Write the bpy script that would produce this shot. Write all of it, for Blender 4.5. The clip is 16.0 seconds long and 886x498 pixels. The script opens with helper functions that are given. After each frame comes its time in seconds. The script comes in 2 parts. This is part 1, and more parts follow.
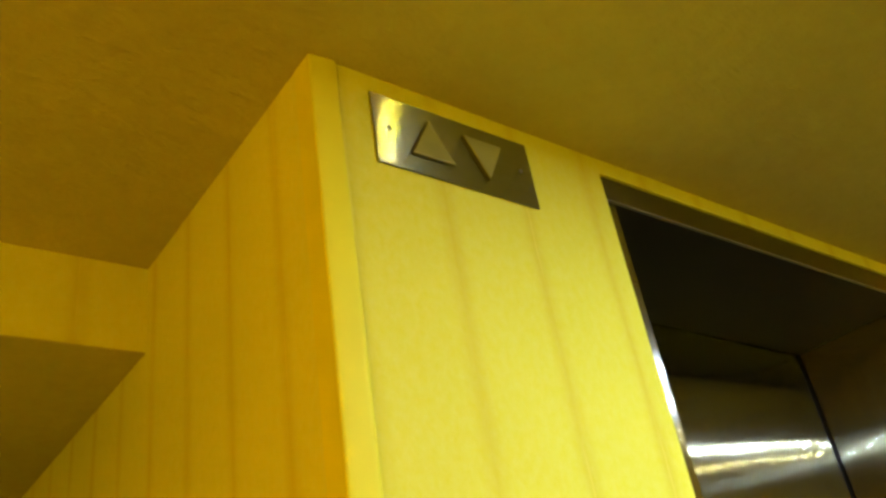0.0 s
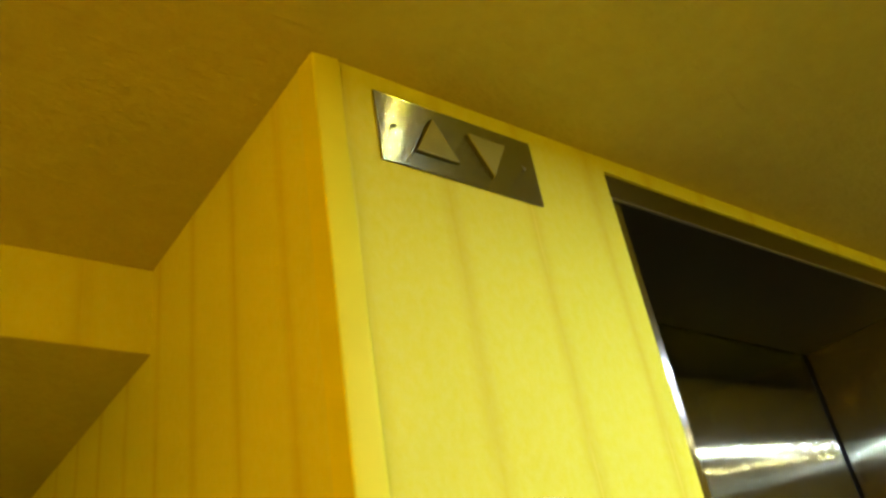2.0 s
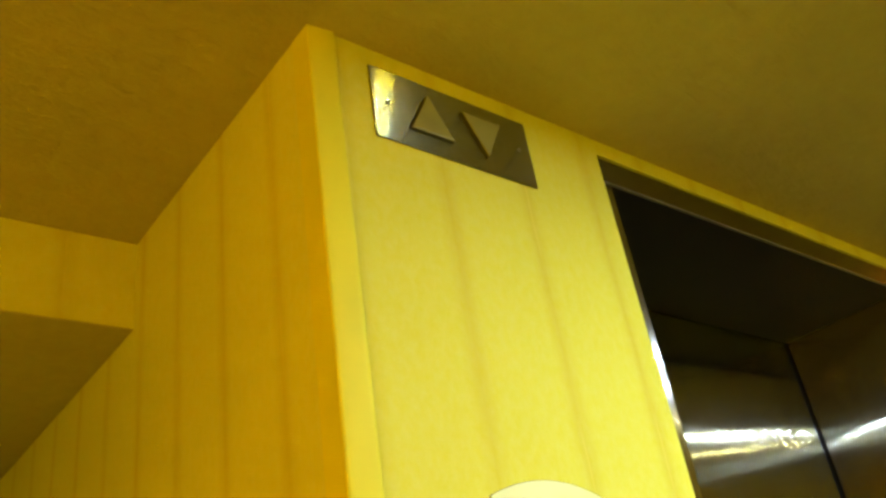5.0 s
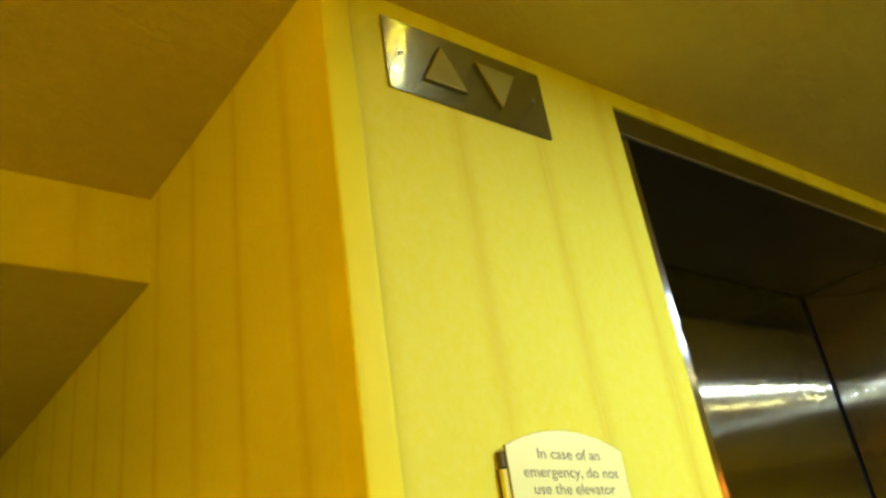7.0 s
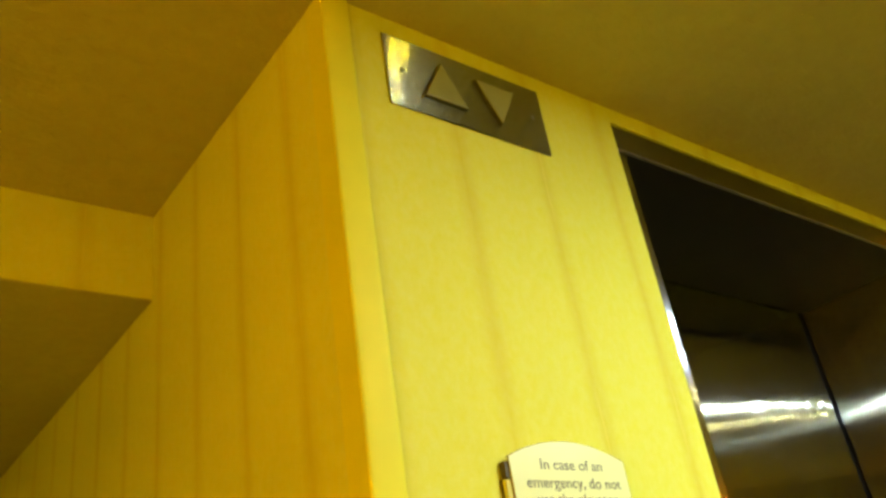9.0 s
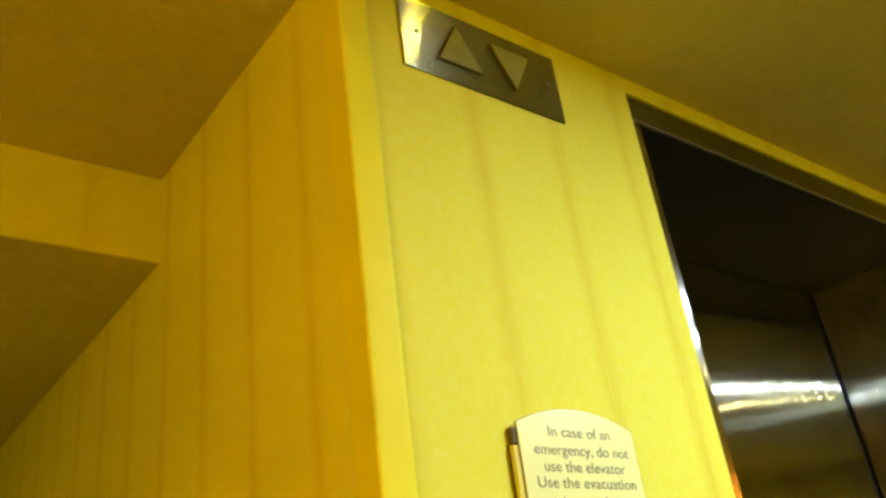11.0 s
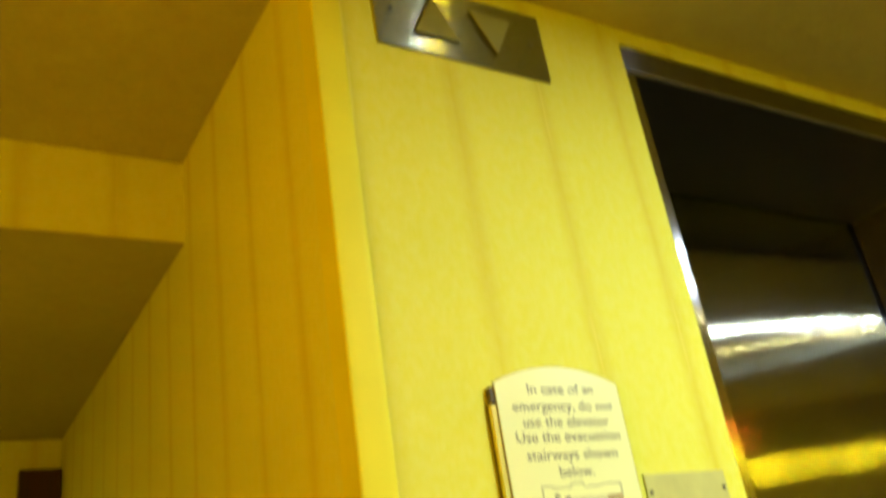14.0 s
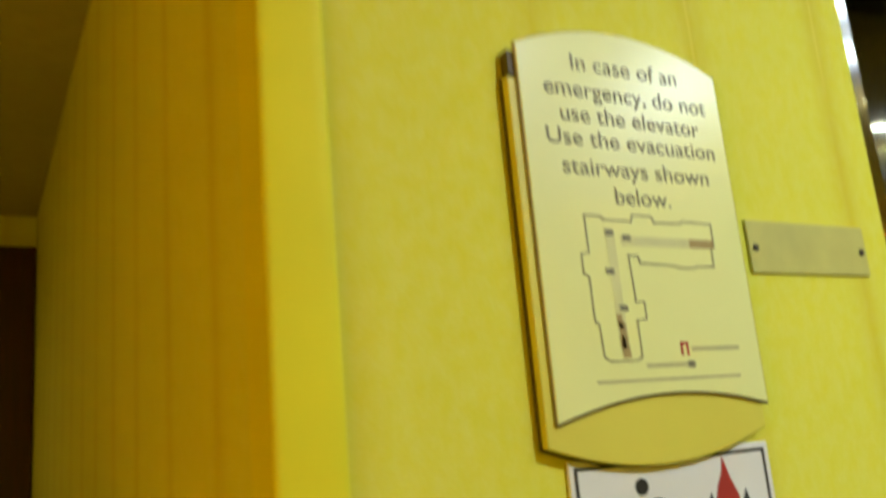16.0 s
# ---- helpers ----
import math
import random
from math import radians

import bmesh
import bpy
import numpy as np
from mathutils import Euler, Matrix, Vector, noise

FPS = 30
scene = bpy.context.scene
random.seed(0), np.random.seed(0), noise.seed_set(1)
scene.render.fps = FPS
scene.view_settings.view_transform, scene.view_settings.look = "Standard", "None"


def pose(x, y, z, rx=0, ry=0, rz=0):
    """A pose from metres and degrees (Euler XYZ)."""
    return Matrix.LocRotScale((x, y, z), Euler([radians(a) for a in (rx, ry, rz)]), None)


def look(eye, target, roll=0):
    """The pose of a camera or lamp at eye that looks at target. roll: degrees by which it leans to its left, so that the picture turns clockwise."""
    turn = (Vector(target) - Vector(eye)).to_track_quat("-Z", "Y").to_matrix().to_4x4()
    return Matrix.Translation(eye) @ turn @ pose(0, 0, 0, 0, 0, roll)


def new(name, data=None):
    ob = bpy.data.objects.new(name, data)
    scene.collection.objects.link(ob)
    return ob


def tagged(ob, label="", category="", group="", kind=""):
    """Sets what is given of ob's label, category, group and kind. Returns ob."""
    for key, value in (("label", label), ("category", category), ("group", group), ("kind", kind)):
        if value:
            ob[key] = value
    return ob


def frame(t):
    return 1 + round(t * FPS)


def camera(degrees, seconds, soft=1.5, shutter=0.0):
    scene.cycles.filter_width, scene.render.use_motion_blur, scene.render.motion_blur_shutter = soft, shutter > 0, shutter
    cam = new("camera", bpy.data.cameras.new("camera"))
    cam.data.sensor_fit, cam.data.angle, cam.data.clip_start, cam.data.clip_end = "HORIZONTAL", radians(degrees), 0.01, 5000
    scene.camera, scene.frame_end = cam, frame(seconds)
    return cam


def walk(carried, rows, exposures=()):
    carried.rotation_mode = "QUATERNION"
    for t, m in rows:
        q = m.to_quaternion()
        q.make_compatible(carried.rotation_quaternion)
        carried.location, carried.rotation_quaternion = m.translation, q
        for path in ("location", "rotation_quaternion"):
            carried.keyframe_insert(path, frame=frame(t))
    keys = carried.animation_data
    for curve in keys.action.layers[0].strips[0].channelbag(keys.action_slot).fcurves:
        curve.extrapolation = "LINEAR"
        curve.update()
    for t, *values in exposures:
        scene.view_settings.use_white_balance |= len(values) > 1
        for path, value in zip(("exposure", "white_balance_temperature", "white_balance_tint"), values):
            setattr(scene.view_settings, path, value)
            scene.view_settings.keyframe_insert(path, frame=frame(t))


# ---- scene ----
EXPOSURE = 0.0
cam = camera(55.5, 16.0, soft=2.8, shutter=1.0)
PATH = [
    (0, (-0.435, -0.705, 1.443), (0.694, 0.603, 2.451), -9.8),
    (0.5, (-0.437, -0.701, 1.44), (0.695, 0.601, 2.451), -10.2),
    (1, (-0.438, -0.697, 1.443), (0.691, 0.6, 2.464), -10.2),
    (1.5, (-0.43, -0.696, 1.437), (0.685, 0.608, 2.464), -10.0),
    (2, (-0.432, -0.697, 1.433), (0.686, 0.608, 2.457), -10.1),
    (2.5, (-0.434, -0.693, 1.444), (0.677, 0.637, 2.443), -10.0),
    (3, (-0.43, -0.694, 1.433), (0.675, 0.642, 2.431), -9.0),
    (3.2, (-0.437, -0.686, 1.449), (0.711, 0.629, 2.425), -9.1),
    (5.3, (-0.439, -0.676, 1.433), (0.727, 0.619, 2.414), -9.5),
    (5.5, (-0.43, -0.676, 1.428), (0.727, 0.632, 2.404), -9.2),
    (6, (-0.428, -0.669, 1.427), (0.734, 0.67, 2.352), -9.1),
    (6.5, (-0.43, -0.67, 1.426), (0.743, 0.693, 2.302), -9.1),
    (7, (-0.434, -0.671, 1.435), (0.723, 0.691, 2.333), -8.9),
    (7.5, (-0.441, -0.676, 1.435), (0.702, 0.672, 2.372), -9.6),
    (8, (-0.437, -0.681, 1.431), (0.689, 0.663, 2.392), -9.1),
    (8.5, (-0.438, -0.679, 1.428), (0.7, 0.658, 2.386), -9.3),
    (9, (-0.443, -0.671, 1.422), (0.71, 0.665, 2.364), -9.4),
    (9.5, (-0.452, -0.661, 1.419), (0.704, 0.708, 2.307), -8.1),
    (9.7, (-0.454, -0.649, 1.415), (0.72, 0.722, 2.277), -7.8),
    (11.8, (-0.427, -0.659, 1.413), (0.702, 0.714, 2.329), -8.2),
    (12, (-0.441, -0.68, 1.429), (0.698, 0.703, 2.317), -8.7),
    (12.5, (-0.42, -0.702, 1.426), (0.683, 0.697, 2.335), -8.6),
    (13, (-0.4, -0.732, 1.426), (0.656, 0.692, 2.351), -8.5),
    (13.5, (-0.38, -0.754, 1.422), (0.627, 0.709, 2.341), -9.1),
    (14, (-0.37, -0.757, 1.408), (0.651, 0.763, 2.213), -9.1),
    (14.5, (-0.338, -0.698, 1.405), (0.688, 0.882, 2.077), -9.1),
    (15, (-0.242, -0.583, 1.408), (0.76, 1.044, 1.997), -6.1),
    (15.5, (-0.181, -0.485, 1.397), (0.760, 1.194, 1.943), -5.5),
    (16, (-0.134, -0.426, 1.390), (0.830, 1.269, 1.839), -5.1),
]
walk(cam, [(t, look(eye, target, roll)) for t, eye, target, roll in PATH], [(t, EXPOSURE + stops) for t, stops in ((0.0, 0.58), (13.8, 0.62), (14.5, 0.36), (15.2, 0.08), (16.0, -0.08))])

# ---- plan: front wall in the plane y = 0, side wall in x = 0, column corner at the origin ----
CEIL = 2.25          # lobby ceiling
PASS = 2.085         # lower ceiling of the passage
SOFFIT_Y = 0.605     # where the passage begins
OPEN_L, OPEN_R, OPEN_T = 0.540, 1.657, 2.219   # hole in the wall for the lift frame
FR_Y, FR_W = 0.004, 0.040                      # frame set back, face width
DOOR_Y = 0.335
FAR_Y = 2.02
LOBBY = (-1.35, 4.2, -3.0)   # west x, east x, south y

# ---- world ----
world = bpy.data.worlds.new("world")
world.use_nodes = True
world.node_tree.nodes["Background"].inputs[0].default_value = (0.01, 0.01, 0.01, 1)
world.node_tree.nodes["Background"].inputs[1].default_value = 0.0
scene.world = world
LAMP, LIFT_LAMP, STREAK_LAMP, PASSAGE_LAMP, SCONCE, SOUTH_SCONCE = 2150.0, 540.0, 150.0, 14.0, 60.0, 115.0


# ---- materials ----
class Mat:
    """A small node builder round one material."""

    def __init__(self, name):
        self.mat = bpy.data.materials.new(name)
        self.mat.use_nodes = True
        self.tree = self.mat.node_tree
        self.bsdf = self.tree.nodes["Principled BSDF"]

    def node(self, kind, **props):
        n = self.tree.nodes.new(kind)
        for k, v in props.items():
            setattr(n, k, v)
        return n

    def link(self, a, b):
        self.tree.links.new(a, b)

    def math(self, op, a, b=0.0, c=0.0):
        n = self.node("ShaderNodeMath", operation=op)
        for i, v in enumerate((a, b, c)):
            if isinstance(v, (int, float)):
                n.inputs[i].default_value = v
            else:
                self.link(v, n.inputs[i])
        return n.outputs[0]

    def position(self, scale=(1, 1, 1)):
        g = self.node("ShaderNodeNewGeometry")
        m = self.node("ShaderNodeVectorMath", operation="MULTIPLY")
        self.link(g.outputs["Position"], m.inputs[0])
        m.inputs[1].default_value = scale
        return m.outputs[0]

    def noise(self, scale, detail=3.0, stretch=(1, 1, 1), rough=0.5):
        n = self.node("ShaderNodeTexNoise")
        n.inputs["Scale"].default_value, n.inputs["Detail"].default_value = scale, detail
        n.inputs["Roughness"].default_value = rough
        self.link(self.position(stretch), n.inputs["Vector"])
        return n.outputs["Fac"]

    def ramp(self, fac, lo, hi, a=0.0, b=1.0):
        n = self.node("ShaderNodeMapRange")
        for k, v in zip(("From Min", "From Max", "To Min", "To Max"), (lo, hi, a, b)):
            n.inputs[k].default_value = v
        self.link(fac, n.inputs["Value"])
        return n.outputs[0]

    def mix(self, fac, a, b):
        n = self.node("ShaderNodeMix", data_type="RGBA")
        for slot, v in ((0, fac), (6, a), (7, b)):
            if isinstance(v, (int, float)):
                n.inputs[slot].default_value = v
            elif isinstance(v, tuple):
                n.inputs[slot].default_value = (*v, 1)
            else:
                self.link(v, n.inputs[slot])
        return n.outputs[2]

    def colour(self, v, rough=0.6, metal=0.0, spec=0.5):
        if isinstance(v, tuple):
            self.bsdf.inputs["Base Color"].default_value = (*v, 1)
        else:
            self.link(v, self.bsdf.inputs["Base Color"])
        if isinstance(rough, float):
            self.bsdf.inputs["Roughness"].default_value = rough
        else:
            self.link(rough, self.bsdf.inputs["Roughness"])
        self.bsdf.inputs["Metallic"].default_value = metal
        self.bsdf.inputs["Specular IOR Level"].default_value = spec
        return self

    def bump(self, height, strength=0.3, distance=0.001):
        n = self.node("ShaderNodeBump")
        n.inputs["Strength"].default_value, n.inputs["Distance"].default_value = strength, distance
        self.link(height, n.inputs["Height"])
        self.link(n.outputs[0], self.bsdf.inputs["Normal"])
        return self


def wallpaper():
    """Yellow wallpaper, a soft darker stripe every 152.5 mm that runs on round the corners."""
    m = Mat("yellow_striped_wallpaper")
    g = m.node("ShaderNodeNewGeometry")
    xyz = m.node("ShaderNodeSeparateXYZ")
    m.link(g.outputs["Position"], xyz.inputs[0])
    u = m.math("SUBTRACT", xyz.outputs[0], xyz.outputs[1])
    wander = m.math("MULTIPLY_ADD", m.noise(9.0, 3.0), 0.008, -0.004)
    u = m.math("ADD", u, wander)
    d = m.math("PINGPONG", m.math("ADD", u, -0.0415 + 0.1525 * 40), 0.07625)
    streak = m.noise(55.0, 3.0, (1, 1, 0.05))
    wide = m.ramp(m.math("ADD", d, m.math("MULTIPLY_ADD", m.noise(26.0, 3.0, (1, 1, 0.25)), 0.010, -0.005)), 0.0, 0.026, 1.0, 0.0)
    band = m.math("MULTIPLY", m.math("POWER", wide, 1.5), m.ramp(streak, 0.25, 0.75, 0.35, 1.0))
    thread = m.math("MULTIPLY", m.ramp(d, 0.0006, 0.0022, 1.0, 0.0), m.ramp(m.noise(7.0, 2.0, (1, 1, 0.6)), 0.5, 0.62))
    blotch = m.ramp(m.noise(3.2, 4.0), 0.3, 0.75)
    base_fleck = m.ramp(m.noise(85.0, 4.0, (1, 1, 0.7), 0.7), 0.34, 0.70)
    grain = m.ramp(m.noise(420.0, 2.0), 0.3, 0.7)
    base = m.mix(blotch, (0.75, 0.71, 0.045), (0.79, 0.76, 0.075))
    base = m.mix(m.math("MULTIPLY", base_fleck, 0.30), base, (0.83, 0.84, 0.32))
    base = m.mix(m.math("MULTIPLY", grain, 0.25), base, (0.71, 0.64, 0.025))
    base = m.mix(m.math("MULTIPLY", band, 0.50), base, (0.60, 0.44, 0.004))
    base = m.mix(m.math("MULTIPLY", thread, 0.45), base, (0.87, 0.79, 0.14))
    m.colour(base, 0.75, 0.0, 0.15)
    relief = m.math("ADD", m.math("MULTIPLY", m.noise(260.0, 3.0), 0.5), m.math("MULTIPLY", band, -0.8))
    return m.bump(relief, 0.12, 0.0008).mat


def plaster():
    m = Mat("cream_stippled_ceiling_paint")
    blotch = m.ramp(m.noise(2.0, 4.0), 0.3, 0.75)
    spots = m.ramp(m.noise(38.0, 4.0, rough=0.65), 0.35, 0.7)
    base = m.mix(blotch, (0.56, 0.485, 0.15), (0.64, 0.56, 0.185))
    base = m.mix(m.math("MULTIPLY", spots, 0.24), base, (0.42, 0.335, 0.10))
    m.colour(base, 0.8, 0.0, 0.2)
    return m.bump(m.math("ADD", m.noise(95.0, 4.0, rough=0.6), m.math("MULTIPLY", m.ramp(m.noise(34.0, 5.0, (1, 2.2, 1), 0.65), 0.42, 0.60), 1.0)), 0.55, 0.0018).mat


def steel(name, tilt, across, tint=(0.37, 0.36, 0.30), rough=0.05, lines=(1, 1, 1), dull=0.01):
    """Brushed stainless steel: fine grooves side by side along the axis across, each leaning a little its own way along tilt."""
    m = Mat(name)
    smear = m.ramp(m.noise(4.0, 3.0), 0.3, 0.7, 0.93, 1.05)
    hair = m.ramp(m.noise(700.0, 2.0, lines), 0.3, 0.7, 0.96, 1.03)
    mul = m.node("ShaderNodeVectorMath", operation="SCALE")
    mul.inputs[0].default_value = tint
    m.link(m.math("MULTIPLY", smear, hair), mul.inputs["Scale"])
    g = m.node("ShaderNodeNewGeometry")
    xyz = m.node("ShaderNodeSeparateXYZ")
    m.link(g.outputs["Position"], xyz.inputs[0])
    along = m.node("ShaderNodeCombineXYZ")
    for k in range(3):
        along.inputs[k].default_value = 1.0 if tilt[k] else 0.0
    m.link(along.outputs[0], m.bsdf.inputs["Tangent"])
    m.bsdf.inputs["Anisotropic"].default_value = 1.0
    rough *= 1.78
    groove = m.math("FLOOR", m.math("MULTIPLY", xyz.outputs[across], 150000.0))
    lean = 0.0
    for seed in (0.13, 5000.37):
        w = m.node("ShaderNodeTexWhiteNoise", noise_dimensions="1D")
        m.link(m.math("ADD", groove, seed), w.inputs["W"])
        lean = m.math("ADD", w.outputs["Value"], lean)
    lean = m.math("SUBTRACT", lean, 1.0)
    w = m.node("ShaderNodeTexWhiteNoise", noise_dimensions="1D")
    m.link(m.math("ADD", groove, 9000.71), w.inputs["W"])
    coarse = m.math("MULTIPLY", m.math("GREATER_THAN", w.outputs["Value"], 1.0 - dull), 0.30)
    m.colour(mul.outputs[0], m.math("ADD", coarse, m.ramp(m.noise(6.0, 4.0), 0.3, 0.7, rough * 0.9, rough * 1.1)), 1.0)
    way = m.node("ShaderNodeVectorMath", operation="SCALE")
    way.inputs[0].default_value = tilt
    m.link(lean, way.inputs["Scale"])
    add = m.node("ShaderNodeVectorMath", operation="ADD")
    m.link(g.outputs["Normal"], add.inputs[0])
    m.link(way.outputs[0], add.inputs[1])
    unit = m.node("ShaderNodeVectorMath", operation="NORMALIZE")
    m.link(add.outputs[0], unit.inputs[0])
    m.link(unit.outputs[0], m.bsdf.inputs["Normal"])
    return m.mat


def plain(name, rgb, rough=0.5, metal=0.0, spread=0.08, scale=30.0, spec=0.5):
    m = Mat(name)
    dark = tuple(c * (1 - 2 * spread) for c in rgb)
    m.colour(m.mix(m.ramp(m.noise(scale, 4.0), 0.3, 0.7), rgb, dark), rough, metal, spec)
    m.bump(m.noise(scale * 12, 2.0), 0.12, 0.0005)
    return m.mat


def wood(name, rgb):
    m = Mat(name)
    grain = m.ramp(m.noise(14.0, 5.0, (6, 6, 0.5), 0.6), 0.3, 0.7)
    m.colour(m.mix(grain, rgb, tuple(c * 0.5 for c in rgb)), 0.4)
    return m.bump(grain, 0.15, 0.0006).mat


def glow(name, rgb, strength):
    m = Mat(name)
    m.colour((0.8, 0.8, 0.8), 0.4)
    m.bsdf.inputs["Emission Color"].default_value = (*rgb, 1)
    m.bsdf.inputs["Emission Strength"].default_value = strength
    return m.mat


def carpet():
    m = Mat("brown_patterned_carpet")
    m.colour(m.mix(m.ramp(m.noise(22.0, 4.0), 0.35, 0.65), (0.020, 0.010, 0.006), (0.045, 0.020, 0.010)), 0.95, 0.0, 0.1)
    return m.bump(m.noise(700.0, 2.0), 0.8, 0.003).mat


PAPER, PLASTER, CARPET = wallpaper(), plaster(), carpet()
STEEL_FACE = steel("brushed_steel_face", (0.95, 0, 0), 0, lines=(1, 1, 0.02))
STEEL_JAMB = steel("brushed_steel_jamb", (0.95, 0, 0), 0, (0.45, 0.44, 0.42), 0.10, (1, 1, 0.02))
# The shade under the lift head is put into this steel's colour.
STEEL_SHADED = plain("shaded_satin_steel", (0.017, 0.015, 0.011), 0.45, 0.4, 0.1, 14.0)
STEEL_RETURN = steel("brushed_steel_return", (0, 0.95, 0), 1, rough=0.05, lines=(1, 1, 0.02))
STEEL_PLATE = steel("brushed_steel_plate", (0, 0, 1.6), 2, (0.36, 0.36, 0.27), 0.025, (0.02, 1, 1), 0.30)
# Darker copy of the frame steel; the head's dimmer reflection is in its tint.
STEEL_HEAD_DIM = steel("brushed_steel_head_dimmed", (0, 0, 0.5), 2, (0.20, 0.19, 0.16), 0.08, (0.02, 1, 1))
STEEL_SATIN = plain("satin_grey_metal", (0.42, 0.40, 0.36), 0.38, 1.0)
BLACK_GAP = plain("black_rubber_gap", (0.012, 0.012, 0.012), 0.8)
ARROW = plain("aged_cream_plastic", (0.30, 0.28, 0.055), 0.45)
# Arrow sides carry their shade as a darker plastic colour.
ARROW_SHADED_SIDE = plain("shaded_plastic_edge", (0.085, 0.08, 0.03), 0.6)
DULL_SCREW = plain("dull_grey_screw", (0.16, 0.15, 0.11), 0.6)
SCREW = plain("dark_screw", (0.03, 0.027, 0.02), 0.5, 0.0)
CREAM = plain("cream_sign_face", (0.86, 0.88, 0.37), 0.28, 0.0, 0.03, 8.0, 0.50)
OLIVE = plain("mustard_sign_board", (0.74, 0.66, 0.08), 0.5, 0.0, 0.05, 12.0)
OLIVE_EDGE = plain("olive_cut_edge", (0.26, 0.22, 0.035), 0.6)
# Brown that paints the shadow gaps between the sign's layers.
SIGN_GAP_SHADE = plain("brown_gap_shade", (0.10, 0.075, 0.02), 0.6)
WHITE = plain("white_sign_face", (0.80, 0.80, 0.77), 0.35, 0.0, 0.02)
INK = plain("dark_grey_ink", (0.20, 0.19, 0.11), 0.6)
PALE_INK = plain("very_pale_olive_ink", (0.73, 0.73, 0.33), 0.6)
FAINT = plain("pale_olive_ink", (0.54, 0.53, 0.24), 0.6)
RED_INK = plain("red_ink", (0.42, 0.025, 0.02), 0.5)
RUST_INK = plain("rust_ink", (0.45, 0.33, 0.11), 0.6)
BLACK_INK = plain("black_ink", (0.015, 0.015, 0.015), 0.5)
MAHOGANY = wood("dark_mahogany", (0.055, 0.007, 0.006))
LAMP_GLOW = glow("lamp_diffuser", (0.83, 1.0, 1.10), LAMP)
LIFT_GLOW = glow("lift_lamp_diffuser", (0.83, 1.0, 1.10), LIFT_LAMP)
PASSAGE_GLOW = glow("passage_lamp_diffuser", (1.0, 0.93, 0.72), PASSAGE_LAMP)
AMBER_GLOW = glow("amber_glass", (1.0, 0.48, 0.01), SCONCE)
STREAK_GLOW = glow("streak_lamp_diffuser", (1.0, 0.86, 0.32), STREAK_LAMP)
SOUTH_GLOW = glow("yellow_lamp_glass", (1.0, 0.80, 0.015), SOUTH_SCONCE)
WHITE_TRIM = plain("white_enamel", (0.75, 0.74, 0.70), 0.4)


# ---- mesh helpers ----
def box(bm, x0, x1, y0, y1, z0, z1, bevel=0.0, segments=1):
    made = bmesh.ops.create_cube(bm, size=1.0, matrix=Matrix.Translation(((x0 + x1) / 2, (y0 + y1) / 2, (z0 + z1) / 2)) @ Matrix.Diagonal((x1 - x0, y1 - y0, z1 - z0, 1)))
    if bevel:
        edges = list({e for v in made["verts"] for e in v.link_edges})
        bmesh.ops.bevel(bm, geom=edges, offset=bevel, segments=segments, affect="EDGES", profile=0.5)
    return bm


def new_box(*size, bevel=0.0, segments=1):
    return box(bmesh.new(), *size, bevel=bevel, segments=segments)


def prism(points, y0, y1, bevel=0.0):
    """A slab with that outline in x and z, from y0 (its front) back to y1."""
    bm = bmesh.new()
    front = [bm.verts.new((x, y0, z)) for x, z in points]
    back = [bm.verts.new((x, y1, z)) for x, z in points]
    bm.faces.new(front)
    bm.faces.new(back[::-1])
    n = len(points)
    for i in range(n):
        bm.faces.new((front[i], back[i], back[(i + 1) % n], front[(i + 1) % n]))
    bmesh.ops.recalc_face_normals(bm, faces=bm.faces)
    if bevel:
        rim = [e for e in bm.edges if all(abs(v.co.y - y0) < 1e-6 for v in e.verts)]
        bmesh.ops.bevel(bm, geom=rim, offset=bevel, segments=2, affect="EDGES", profile=0.5)
    return bm


def disc(x, y, z, radius, depth, axis="Y", sides=24, bm=None, bevel=0.0):
    bm = bm or bmesh.new()
    turn = {"Y": Matrix.Rotation(radians(90), 4, "X"), "Z": Matrix.Identity(4), "X": Matrix.Rotation(radians(90), 4, "Y")}[axis]
    made = bmesh.ops.create_cone(bm, cap_ends=True, segments=sides, radius1=radius, radius2=radius, depth=depth, matrix=Matrix.Translation((x, y, z)) @ turn)
    if bevel:
        edges = [e for e in {e for v in made["verts"] for e in v.link_edges} if len(e.link_faces) == 2 and e.calc_face_angle() > 1.0]
        bmesh.ops.bevel(bm, geom=edges, offset=bevel, segments=2, affect="EDGES", profile=0.5)
    return bm


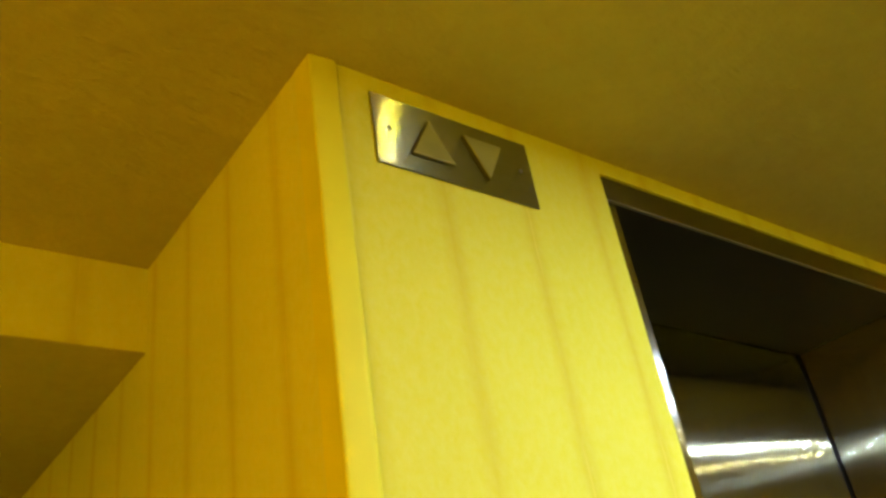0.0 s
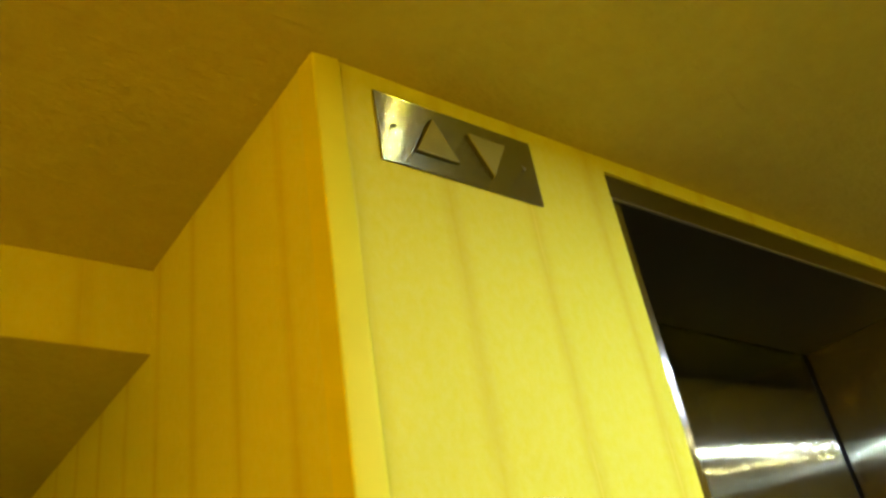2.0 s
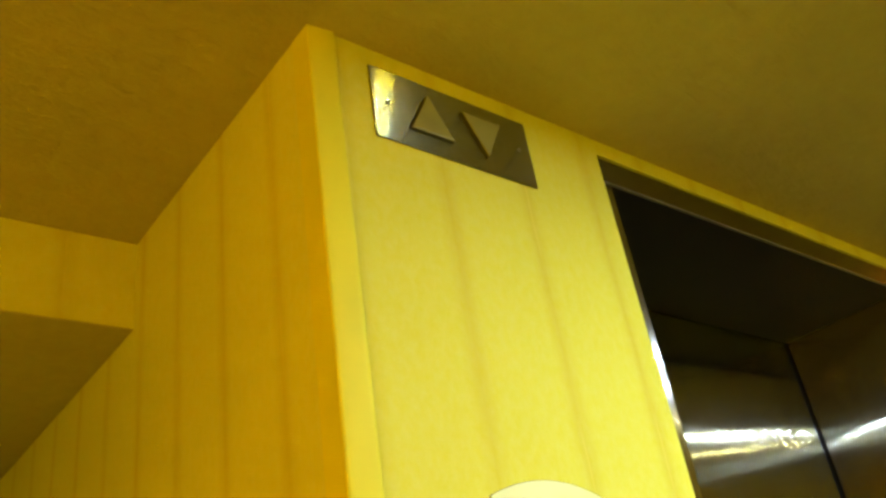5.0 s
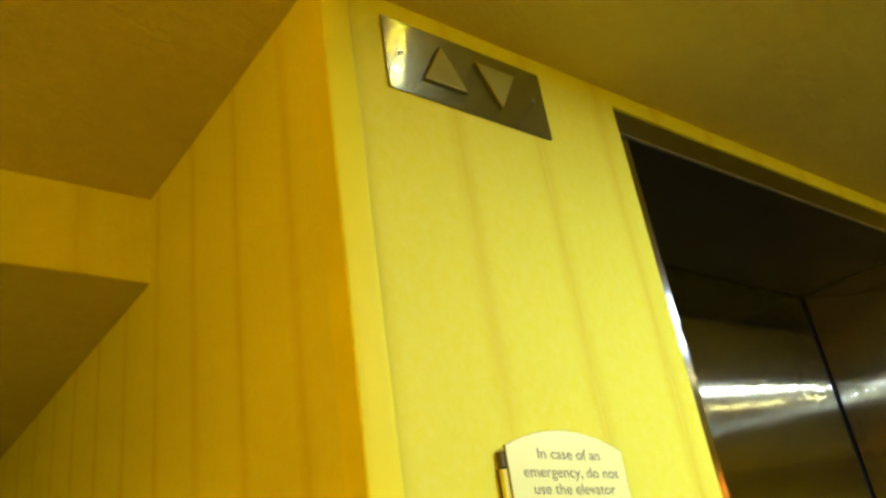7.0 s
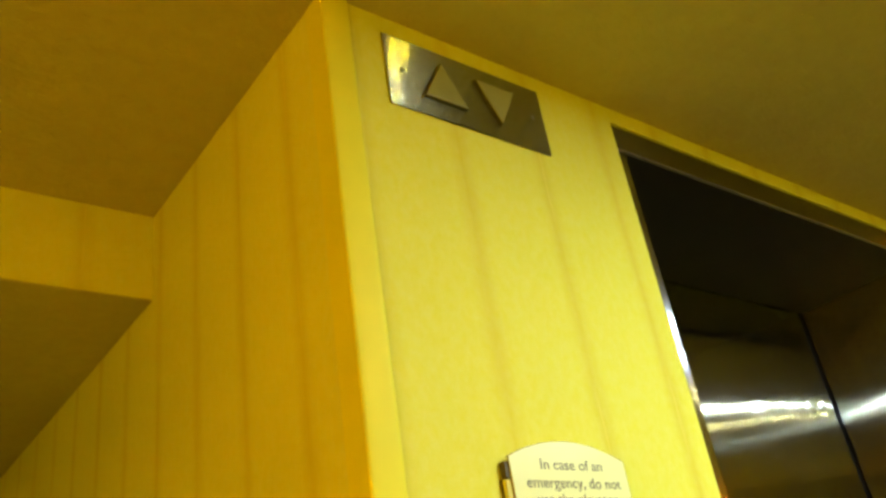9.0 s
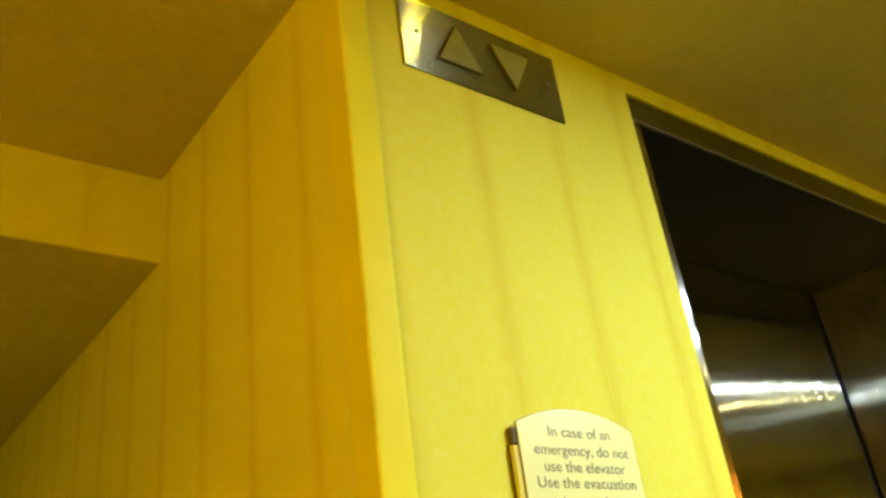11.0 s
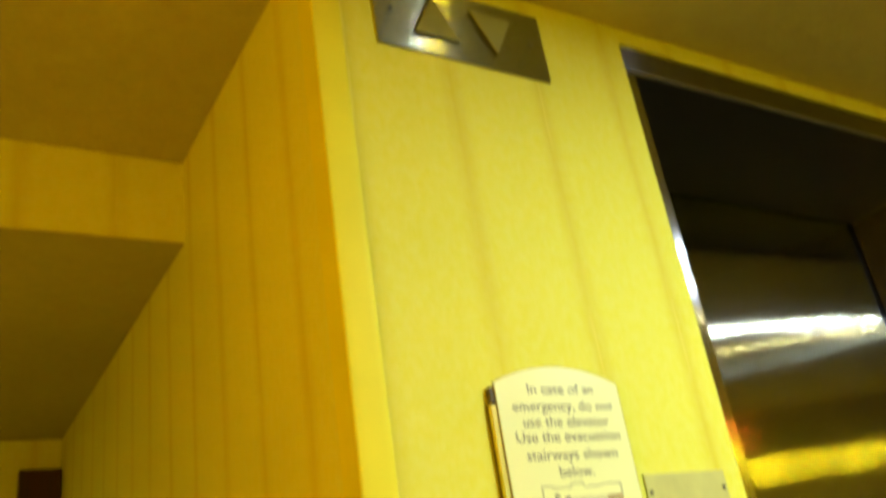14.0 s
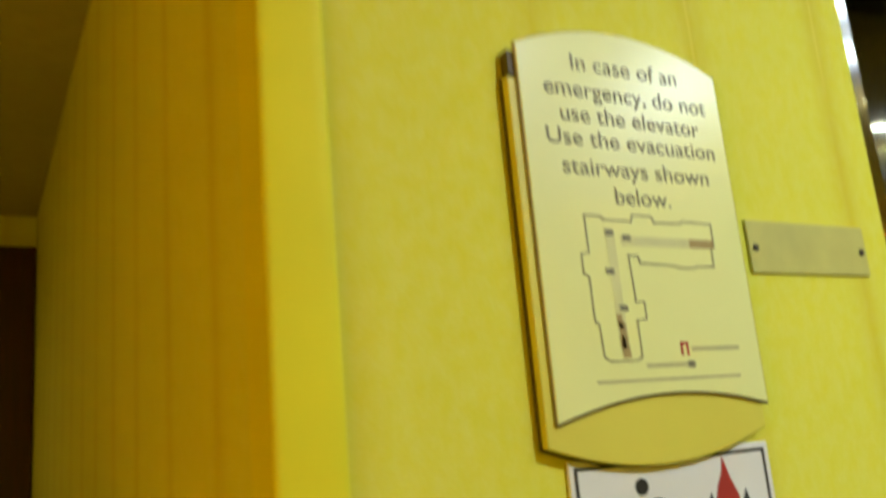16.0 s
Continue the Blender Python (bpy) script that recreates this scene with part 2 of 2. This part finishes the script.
def stroke(points, width, y, closed=False, height=0.0004):
    """A flat raised line through points in x and z, mitred at its bends, on a face at y."""
    bm, n, sides = bmesh.new(), len(points), []
    for i, (x, z) in enumerate(points):
        before = points[i - 1] if closed or i else None
        after = points[(i + 1) % n] if closed or i < n - 1 else None
        ways = [Vector((b[0] - a[0], b[1] - a[1])).normalized() for a, b in ((before, (x, z)), ((x, z), after)) if a and b]
        along = sum(ways, Vector((0, 0))).normalized()
        reach = width / 2 / max(0.4, along.dot(ways[0]))
        end = Vector((0, 0)) if closed or 0 < i < n - 1 else along * (width / 2 * (-1 if i == 0 else 1))
        side = Vector((-along.y, along.x)) * reach
        ring = [(x + end.x + k * side.x, z + end.y + k * side.y) for k in (1, -1)]
        sides.append([bm.verts.new((ring[k][0], y - d, ring[k][1])) for k in (0, 1) for d in (height, 0.0)])
    for i in range(n if closed else n - 1):
        a, b = sides[i], sides[(i + 1) % n]
        bm.faces.new((a[0], b[0], b[2], a[2]))
        bm.faces.new((a[1], b[1], b[0], a[0]))
        bm.faces.new((a[2], b[2], b[3], a[3]))
    bmesh.ops.recalc_face_normals(bm, faces=bm.faces)
    for f in bm.faces:
        if abs(f.normal.y) > 0.9 and f.normal.y > 0:
            f.normal_flip()
    return bm


def mesh_of(name, bm, material):
    me = bpy.data.meshes.new(name)
    bm.to_mesh(me)
    bm.free()
    me.materials.append(material)
    return me


def part(name, bm, material, parent, label=""):
    ob = new(name, mesh_of(name, bm, material))
    ob.parent = parent
    return tagged(ob, label)


def thing(name, label, category, kind="", group=""):
    return tagged(new(name), label, category, group, kind)


def structure(name, bm, material, label, category):
    return tagged(new(name, mesh_of(name, bm, material)), label, category, "", "structure")


def arc(x0, z0, x1, z1, rise, steps=14):
    """Points from one end to the other along a shallow arch."""
    return [(x0 + (x1 - x0) * i / steps, z0 + (z1 - z0) * i / steps + rise * (1 - (2 * i / steps - 1) ** 2)) for i in range(steps + 1)]


# ---- structure ----
W, E, S = LOBBY
floor_bm = new_box(W - 0.2, E + 0.2, S - 0.2, FAR_Y + 0.2, -0.1, 0.0)
structure("floor", floor_bm, CARPET, "brown patterned carpet on the lobby floor", "floor")

# the column: front face and side face of one papered L, its outer corner a little rounded
plan = [(0, 0), (OPEN_L, 0), (OPEN_L, 0.40), (0.16, 0.40), (0.16, FAR_Y), (0, FAR_Y)]
bm = bmesh.new()
low = [bm.verts.new((x, y, 0.0)) for x, y in plan]
top = [bm.verts.new((x, y, CEIL)) for x, y in plan]
bm.faces.new(low[::-1])
bm.faces.new(top)
for i in range(len(plan)):
    j = (i + 1) % len(plan)
    bm.faces.new((low[i], low[j], top[j], top[i]))
bmesh.ops.recalc_face_normals(bm, faces=bm.faces)
bm.edges.ensure_lookup_table()
corner = [e for e in bm.edges if all(abs(v.co.x) < 1e-6 and abs(v.co.y) < 1e-6 for v in e.verts)]
bmesh.ops.bevel(bm, geom=corner, offset=0.004, segments=4, affect="EDGES", profile=0.5)
structure("wall_corner", bm, PAPER, "yellow striped wallpaper on the projecting wall beside the lift", "wall")

structure("wall_lintel", new_box(OPEN_L, OPEN_R, 0.0, 0.40, OPEN_T, CEIL), PAPER, "narrow strip of yellow wallpaper above the lift frame", "wall")
structure("wall_east_of_lift", new_box(OPEN_R, E, 0.0, 0.40, 0.0, CEIL), PAPER, "yellow striped wallpaper on the wall past the lift", "wall")
structure("wall_lift_back", new_box(OPEN_L, OPEN_R, 0.39, 0.43, 0.0, OPEN_T), BLACK_GAP, "dark shaft wall behind the lift door", "wall")
structure("wall_east", new_box(E, E + 0.12, S, 0.0, 0.0, CEIL), PAPER, "yellow striped wallpaper on the lobby's end wall", "wall")
structure("wall_south", new_box(W, E, S - 0.12, S, 0.0, CEIL), PAPER, "yellow striped wallpaper on the wall facing the lift", "wall")
structure("wall_west", new_box(W - 0.12, W, S, FAR_Y, 0.0, CEIL), PAPER, "yellow striped wallpaper on the lobby's other end wall", "wall")
structure("wall_north", new_box(W, 0.16, FAR_Y, FAR_Y + 0.12, 0.0, CEIL), PAPER, "yellow papered wall at the end of the passage", "wall")
structure("ceiling", new_box(W - 0.12, E + 0.12, S - 0.12, FAR_Y + 0.12, CEIL, CEIL + 0.1), PLASTER, "cream stippled plaster ceiling of the lift lobby", "ceiling")
structure("ceiling_bulkhead", new_box(W, 0.0, SOFFIT_Y, SOFFIT_Y + 0.03, PASS + 0.002, CEIL), PAPER, "yellow papered bulkhead where the passage ceiling drops", "bulkhead")
structure("ceiling_passage", new_box(W, 0.0, SOFFIT_Y + 0.001, FAR_Y, PASS, PASS + 0.0015), PLASTER, "lower cream plaster ceiling over the passage", "ceiling")

bm = bmesh.new()
shape = [(-0.001, 0.038), (-0.001, 0.004), (-0.0008, 0.0015), (0.0004, -0.0004), (0.003, -0.0012), (0.010, -0.0020), (0.020, -0.0030), (0.030, -0.0038), (0.0365, -0.0042), (0.0383, -0.0036), (0.0388, -0.0002), (0.0388, 0.0), (0.004, 0.0), (0.0012, 0.0012), (0.0, 0.004), (0.0, 0.038)]
levels = [[bm.verts.new((x, y, z)) for x, y in shape] for z in (0.0, 0.002, CEIL - 0.002, CEIL)]
bm.faces.new(levels[0][::-1])
bm.faces.new(levels[-1])
for low, top in zip(levels, levels[1:]):
    for i in range(len(shape)):
        j = (i + 1) % len(shape)
        bm.faces.new((low[i], low[j], top[j], top[i]))
bmesh.ops.recalc_face_normals(bm, faces=bm.faces)
for f in bm.faces:
    f.smooth = f.normal.y < -0.3 and len(f.verts) == 4
structure("trim_corner", bm, plain("pale_yellow_vinyl", (0.83, 0.76, 0.035), 0.5, 0.0, 0.04, 9.0, 0.1), "smooth pale yellow vinyl guard over the wallpapered corner", "corner guard")

# ---- the lift entrance ----
lift = thing("elevator_entrance", "closed brushed stainless steel lift entrance set into the yellow wall", "elevator")
in_l, in_r, in_t = OPEN_L + 0.031, OPEN_R - FR_W, OPEN_T - 0.036
head_z = OPEN_T - 0.049   # the head's face hangs below the lining
part("jamb", new_box(OPEN_L + 0.001, in_l, FR_Y + 0.0055, DOOR_Y - 0.002, 0.0, in_t, bevel=0.0015), STEEL_JAMB, lift, "brushed steel jamb with a bright front edge")
part("jamb", new_box(in_r, OPEN_R - 0.001, FR_Y + 0.0055, DOOR_Y - 0.002, 0.0, in_t, bevel=0.0015), STEEL_RETURN, lift)
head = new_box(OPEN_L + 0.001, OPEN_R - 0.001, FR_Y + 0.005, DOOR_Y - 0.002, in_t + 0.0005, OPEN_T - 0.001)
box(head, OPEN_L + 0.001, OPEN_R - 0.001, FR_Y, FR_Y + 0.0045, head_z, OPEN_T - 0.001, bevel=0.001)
part("header", head, STEEL_HEAD_DIM, lift, "brushed steel head of the frame")
# Brighter strip drawn in for the highlight along the head's lower bevel.
part("lip_highlight", new_box(OPEN_L + 0.002, OPEN_R - 0.002, FR_Y - 0.0012, FR_Y + 0.0048, head_z - 0.0022, head_z + 0.0006, bevel=0.0006), STEEL_SATIN, lift, "bright strip standing for the highlight on the head's lower edge")
part("soffit_panel", new_box(in_l + 0.002, in_r - 0.002, FR_Y + 0.006, DOOR_Y - 0.003, in_t - 0.003, in_t + 0.0002), STEEL_SHADED, lift, "steel lining under the head, its shade put into the colour")
part("door_panel", new_box(in_l - 0.03, in_r - 0.016, DOOR_Y, DOOR_Y + 0.035, 0.006, in_t + 0.02, bevel=0.002), STEEL_FACE, lift, "brushed stainless steel sliding door")
part("seal", new_box(in_r - 0.0155, in_r + 0.03, DOOR_Y + 0.008, DOOR_Y + 0.03, 0.006, in_t + 0.02), BLACK_GAP, lift, "black gap between door and jamb")
part("sill", new_box(in_l, in_r, 0.02, DOOR_Y + 0.04, 0.0, 0.005), STEEL_SATIN, lift, "grey metal threshold")

# ---- the hall lantern ----
lantern = thing("hall_lantern", "brushed steel lift direction plate with two raised plastic arrows", "lift lantern")
LX0, LX1, LZ0, LZ1 = 0.088, 0.371, 2.099, 2.218
part("plate", new_box(LX0, LX1, -0.004, 0.0, LZ0, LZ1, bevel=0.0012), STEEL_PLATE, lantern, "brushed stainless steel cover plate")


def arrow(tip, z_tip, z_base, x0, x1, label):
    pts = [(x0, z_base), (x1, z_base), (tip, z_tip)]
    back = part("arrow", prism(pts, -0.0095, -0.004), ARROW_SHADED_SIDE, lantern, label)
    cx, cz = sum(p[0] for p in pts) / 3, sum(p[1] for p in pts) / 3
    face = [(cx + (x - cx) * 0.985, cz + (z - cz) * 0.985) for x, z in pts]
    part("lens", prism(face, -0.0115, -0.0095, bevel=0.0014), ARROW, back, "cream plastic arrow face, unlit")


arrow(0.178, 2.1925, 2.1255, 0.142, 0.215, "raised triangular arrow pointing up")
arrow(0.276, 2.1205, 2.188, 0.239, 0.311, "raised triangular arrow pointing down")
part("screw", disc(0.113, -0.0045, 2.160, 0.0036, 0.003, bevel=0.0006), SCREW, lantern, "dark screw head")
part("screw", disc(0.347, -0.0045, 2.160, 0.0034, 0.002, bevel=0.0006), DULL_SCREW, lantern, "steel screw head flush with the plate")

# ---- the evacuation sign ----
sign = thing("evacuation_sign", "cream evacuation sign with arched top on a mustard backing board", "sign")
board = [(0.165, 1.617)] + arc(0.165, 1.380, 0.350, 1.381, -0.017) + [(0.350, 1.617)]
part("backing_board", prism(board, -0.009, -0.003, bevel=0.001), OLIVE, sign, "mustard backing board with a curved foot")
# Dark rim in place of the shadow gap between board and wall.
rim = [(0.1643, 1.6180)] + arc(0.1643, 1.3790, 0.3492, 1.3800, -0.017) + [(0.3492, 1.6180)]
part("board_gap_shade", prism(rim, -0.0034, 0.0), SIGN_GAP_SHADE, sign, "dark brown strip standing for the shadow gap behind the backing board")
# Block that darkens the shadowed gap above the board.
part("top_gap_shade", new_box(0.1672, 0.335, -0.0088, 0.0, 1.6192, 1.636), SIGN_GAP_SHADE, sign, "dark block filling in the shadow behind the top of the face")
SF = -0.0115
face = arc(0.169, 1.637, 0.345, 1.636, 0.020)[::-1] + arc(0.169, 1.390, 0.345, 1.394, 0.013)
panel = part("face_panel", prism(face, SF, -0.0090, bevel=0.0006), CREAM, sign, "glossy cream face with dark printing")
rim = arc(0.1682, 1.6375, 0.3458, 1.6365, 0.020)[::-1] + arc(0.1682, 1.3892, 0.3458, 1.3932, 0.013)
part("panel_edge", prism(rim, SF + 0.0008, -0.0091), OLIVE_EDGE, panel, "olive cut edge of the sign face")
# Line drawn for the shadow below the face.
part("face_gap_shade", stroke(arc(0.170, 1.3895, 0.344, 1.3935, 0.013), 0.0014, SF + 0.001), SIGN_GAP_SHADE, panel, "dark line drawn as the shadow under the face")


def lettering(text, x, z, width, parent, y, material, size=0.0165):
    cu = bpy.data.curves.new("lettering", "FONT")
    cu.body, cu.size, cu.align_x, cu.align_y, cu.extrude = text, size, "CENTER", "CENTER", 0.0001
    cu.materials.append(material)
    ob = new("lettering", cu)
    bpy.context.view_layer.update()
    ob.scale = (width / max(ob.dimensions.x, 1e-4), 1, 1)
    ob.matrix_basis = Matrix.Translation((x, y - 0.0003, z)) @ Matrix.Rotation(radians(90), 4, "X") @ Matrix.Diagonal((*ob.scale, 1))
    ob.parent = parent
    return ob


LINES = (("In case of an", 0.094, 1.626), ("emergency, do not", 0.143, 1.606), ("use the elevator", 0.122, 1.588), ("Use the evacuation", 0.147, 1.571), ("stairways shown", 0.127, 1.551), ("below.", 0.048, 1.532))
for text, width, z in LINES:
    lettering(text, 0.259, z + 0.003, width, panel, SF, INK)

outline = [(0.206, 1.523), (0.219, 1.523), (0.221, 1.5205), (0.244, 1.5205), (0.246, 1.525), (0.262, 1.525), (0.264, 1.5205), (0.288, 1.521), (0.290, 1.523), (0.316, 1.522), (0.316, 1.505), (0.313, 1.504), (0.313, 1.491), (0.297, 1.491), (0.295, 1.4895), (0.280, 1.4895), (0.278, 1.491), (0.247, 1.492), (0.246, 1.497), (0.238, 1.497), (0.239, 1.466), (0.246, 1.466), (0.246, 1.455), (0.238, 1.454), (0.238, 1.430), (0.233, 1.428), (0.213, 1.428), (0.208, 1.431), (0.207, 1.452), (0.204, 1.453), (0.204, 1.482), (0.200, 1.484), (0.200, 1.497), (0.206, 1.498)]
plan_line = part("floor_plan", stroke(outline, 0.0009, SF, True), INK, panel, "thin outline of an angled building plan")
part("plan_corridor", stroke([(0.225, 1.511), (0.225, 1.436)], 0.0070, SF, height=0.0002), PALE_INK, panel, "pale printed corridor")
part("plan_corridor", stroke([(0.236, 1.507), (0.310, 1.507)], 0.0065, SF, height=0.0003), PALE_INK, panel)
part("plan_mark", stroke([(0.296, 1.507), (0.312, 1.507)], 0.0060, SF, height=0.0005), RUST_INK, panel)
for x, z0, z1, wide in ((0.2235, 1.456, 1.451, 0.0040), (0.2250, 1.450, 1.443, 0.0052), (0.2242, 1.442, 1.438, 0.0040), (0.2255, 1.437, 1.433, 0.0060)):
    part("plan_mark", stroke([(x, z0), (x + 0.0005, z1)], wide, SF, height=0.0005), RUST_INK, panel)
for x, z in ((0.224, 1.512), (0.238, 1.509), (0.221, 1.486), (0.228, 1.462)):
    part("plan_mark", stroke([(x - 0.0015, z), (x + 0.0015, z)], 0.0038, SF, height=0.0006), INK, panel)
part("legend_mark", stroke([(0.2735, 1.4295), (0.2735, 1.4365), (0.2785, 1.4365), (0.2785, 1.4295)], 0.0018, SF), RED_INK, panel, "small red bracket mark")
part("legend_bar", stroke([(0.283, 1.4325), (0.324, 1.4325)], 0.0028, SF, height=0.0003), FAINT, panel)
part("legend_bar", stroke([(0.243, 1.4225), (0.276, 1.4225)], 0.0028, SF, height=0.0003), FAINT, panel)
part("legend_mark", stroke([(0.279, 1.4225), (0.281, 1.4225)], 0.0042, SF), INK, panel)
part("legend_bar", stroke([(0.202, 1.4135), (0.322, 1.4135)], 0.0020, SF, height=0.0003), FAINT, panel)

for piece in panel.children:
    if piece.name.split(".")[0] in ("floor_plan", "plan_corridor", "plan_mark"):
        piece.matrix_basis = Matrix.Translation((0.0012, 0, -0.0020))
grow = Matrix.Translation((0.1725, 0, 1.394)) @ Matrix.Diagonal((1.028, 1, 1.006, 1)) @ Matrix.Translation((-0.169, 0, -1.391))
panel.matrix_basis = grow

sign.matrix_basis = Matrix.Translation((-0.003, 0, 0.0015))

# ---- the fire notice under it ----
notice = thing("fire_notice", "white fire notice with black border and red flame below evacuation sign", "sign")
part("plate", new_box(0.181, 0.354, -0.003, 0.0, 1.165, 1.371, bevel=0.0008), WHITE, notice, "white plastic plate")
part("border", stroke([(0.186, 1.366), (0.348, 1.366), (0.348, 1.172), (0.186, 1.172)], 0.0022, -0.003, True), BLACK_INK, notice, "thin black border")
part("pictogram_dot", disc(0.236, -0.003, 1.3515, 0.0052, 0.001), BLACK_INK, notice, "round black dot")
part("pictogram_bar", stroke(arc(0.236, 1.324, 0.260, 1.324, 0.014), 0.011, -0.003), BLACK_INK, notice, "curved black bar")
flame = [(0.300, 1.322), (0.297, 1.334), (0.301, 1.346), (0.306, 1.354), (0.308, 1.364), (0.313, 1.350), (0.319, 1.338), (0.318, 1.325), (0.311, 1.318)]
part("flame", prism(flame, -0.0036, -0.003), RED_INK, notice, "red flame shape")
for x in (0.293, 0.325):
    part("flame", prism([(x - 0.004, 1.318), (x - 0.002, 1.335), (x + 0.001, 1.342), (x + 0.005, 1.328), (x + 0.003, 1.316)], -0.0036, -0.003), BLACK_INK, notice, "black flame shape")

notice.matrix_basis = Matrix.Translation((-0.002, 0, 0.0015))

# ---- the blank metal strip ----
strip = thing("blank_plate", "blank grey metal strip held by two screws beside the lift", "plate")
part("plate", new_box(0.369, 0.507, -0.0025, 0.0, 1.493, 1.534, bevel=0.0006), plain("dull_zinc", (0.58, 0.56, 0.15), 0.45, 0.0), strip, "dull grey metal strip")
for x in (0.3755, 0.500):
    part("screw", disc(x, -0.003, 1.5125, 0.0028, 0.002, bevel=0.0005), SCREW, strip)

# ---- passage end ----
post = thing("door_casing", "dark mahogany door casing standing at the end of the passage", "door frame")
part("board", new_box(-0.116, -0.002, FAR_Y - 0.045, FAR_Y, 0.0, 1.99, bevel=0.004, segments=2), MAHOGANY, post)
part("plinth", new_box(-0.121, -0.001, FAR_Y - 0.052, FAR_Y, 0.0, 0.16, bevel=0.004), MAHOGANY, post)


# ---- lamps ----
def downlight(x, y, z, radius, material, label, group, baffle=0.0):
    lamp = thing("recessed_downlight", label, "ceiling light", group=group)
    bm = bmesh.new()
    rings = [(radius + 0.022, 0.0), (radius + 0.020, -0.007), (radius + 0.004, -0.007 - baffle), (radius + 0.001, -0.004)]
    loops = [[bm.verts.new((x + r * math.cos(a), y + r * math.sin(a), z + h)) for a in (2 * math.pi * k / 40 for k in range(40))] for r, h in rings]
    for a, b in zip(loops, loops[1:]):
        for k in range(40):
            bm.faces.new((a[k], a[(k + 1) % 40], b[(k + 1) % 40], b[k]))
    bmesh.ops.recalc_face_normals(bm, faces=bm.faces)
    part("trim_ring", bm, WHITE_TRIM, lamp, "white enamelled ring")
    bm = bmesh.new()
    loop = [bm.verts.new((x + radius * math.cos(a), y + radius * math.sin(a), z - 0.0065)) for a in (2 * math.pi * k / 32 for k in range(32))]
    upper = [bm.verts.new((v.co.x, v.co.y, z - 0.0001)) for v in loop]
    bm.faces.new(loop)
    for k in range(32):
        bm.faces.new((loop[k], loop[(k + 1) % 32], upper[(k + 1) % 32], upper[k]))
    bmesh.ops.recalc_face_normals(bm, faces=bm.faces)
    part("diffuser", bm, material, lamp, "glowing frosted glass disc")
    return lamp


downlight(0.69, -1.06, CEIL, 0.028, LAMP_GLOW, "round recessed ceiling downlight with glass lens, switched on", "lobby downlights")
downlight(1.44, -1.06, CEIL, 0.045, LIFT_GLOW, "round recessed ceiling downlight with glass lens, switched on", "lobby downlights")
# Added lamp, out of view, that makes the door's yellow streak.
downlight(1.84, -1.23, CEIL, 0.045, STREAK_GLOW, "unseen yellower downlight added to draw the slanting streak on the lift door", "lobby downlights")
downlight(-0.75, 1.45, PASS, 0.075, PASSAGE_GLOW, "small passage downlight with glass lens behind a deep baffle, switched on", "", 0.05)



def wall_sconce(label, glass, capped, width=1.0):
    """A half bowl of amber glass on a metal plate; it stands off its wall along +x from the origin."""
    lamp = thing("wall_sconce", label, "wall lamp", group="wall sconces")
    part("wall_plate", new_box(0.0125 if capped else 0.0, 0.02, -0.06, 0.06, -0.08, 0.08, bevel=0.004), STEEL_SATIN, lamp, "metal wall plate")
    bm = bmesh.new()
    rings = [(r * width, h) for r, h in ((0.04, -0.075), (0.07, -0.04), (0.09, 0.02), (0.10, 0.07))]
    outer = [[bm.verts.new((0.02 + r * math.cos(a), r * 1.3 * math.sin(a), h)) for a in (math.pi * (k / 16 - 0.5) for k in range(17))] for r, h in rings]
    for a, b in zip(outer, outer[1:]):
        for k in range(16):
            bm.faces.new((a[k], a[k + 1], b[k + 1], b[k]))
    bm.faces.new(outer[0])
    bmesh.ops.recalc_face_normals(bm, faces=bm.faces)
    part("shade", bm, glass, lamp, "amber glass half bowl")
    if capped:
        # Added dark board: keeps the lamp's glow off the paper around it.
        part("light_shield", new_box(0.0, 0.012, -0.40, 0.40, -0.32, 0.30, bevel=0.004), MAHOGANY, lamp, "dark wooden board added to shield the wall from the lamp")
        # Added lid: blocks the lamp's light from the ceiling.
        bm = bmesh.new()
        edge = [(0.0, -0.14 * width)] + [(0.02 + 0.105 * width * math.cos(a), 0.14 * width * math.sin(a)) for a in (math.pi * (k / 16 - 0.5) for k in range(17))] + [(0.0, 0.14 * width)]
        low = [bm.verts.new((x, y, 0.071)) for x, y in edge]
        top = [bm.verts.new((x, y, 0.078)) for x, y in edge]
        bm.faces.new(low)
        bm.faces.new(top)
        for k in range(len(edge)):
            n = (k + 1) % len(edge)
            bm.faces.new((low[k], low[n], top[n], top[k]))
        bmesh.ops.recalc_face_normals(bm, faces=bm.faces)
        part("cap", bm, STEEL_SATIN, lamp, "metal lid added to keep the lamp off the ceiling")
    return lamp


south = wall_sconce("yellow glass wall sconce with an added dark light shield, switched on", SOUTH_GLOW, True, 0.6)
south.matrix_basis = pose(1.735, S, 1.915, 0, 0, 90)
west = wall_sconce("amber glass wall sconce, open on top, switched on", AMBER_GLOW, False)
west.matrix_basis = pose(W, -0.75, 1.56)

# ---- the lit exit sign on the end wall ----
exit_box = thing("exit_sign", "small plain red illuminated sign box high on the end wall", "exit sign")
part("housing", new_box(E - 0.05, E, -1.43, -1.11, 2.04, 2.22, bevel=0.006, segments=2), WHITE_TRIM, exit_box, "white sign housing")
part("face", new_box(E - 0.053, E - 0.0505, -1.415, -1.125, 2.055, 2.205), glow("red_sign_glow", (1.0, 0.20, 0.02), 28.0), exit_box, "glowing red face")
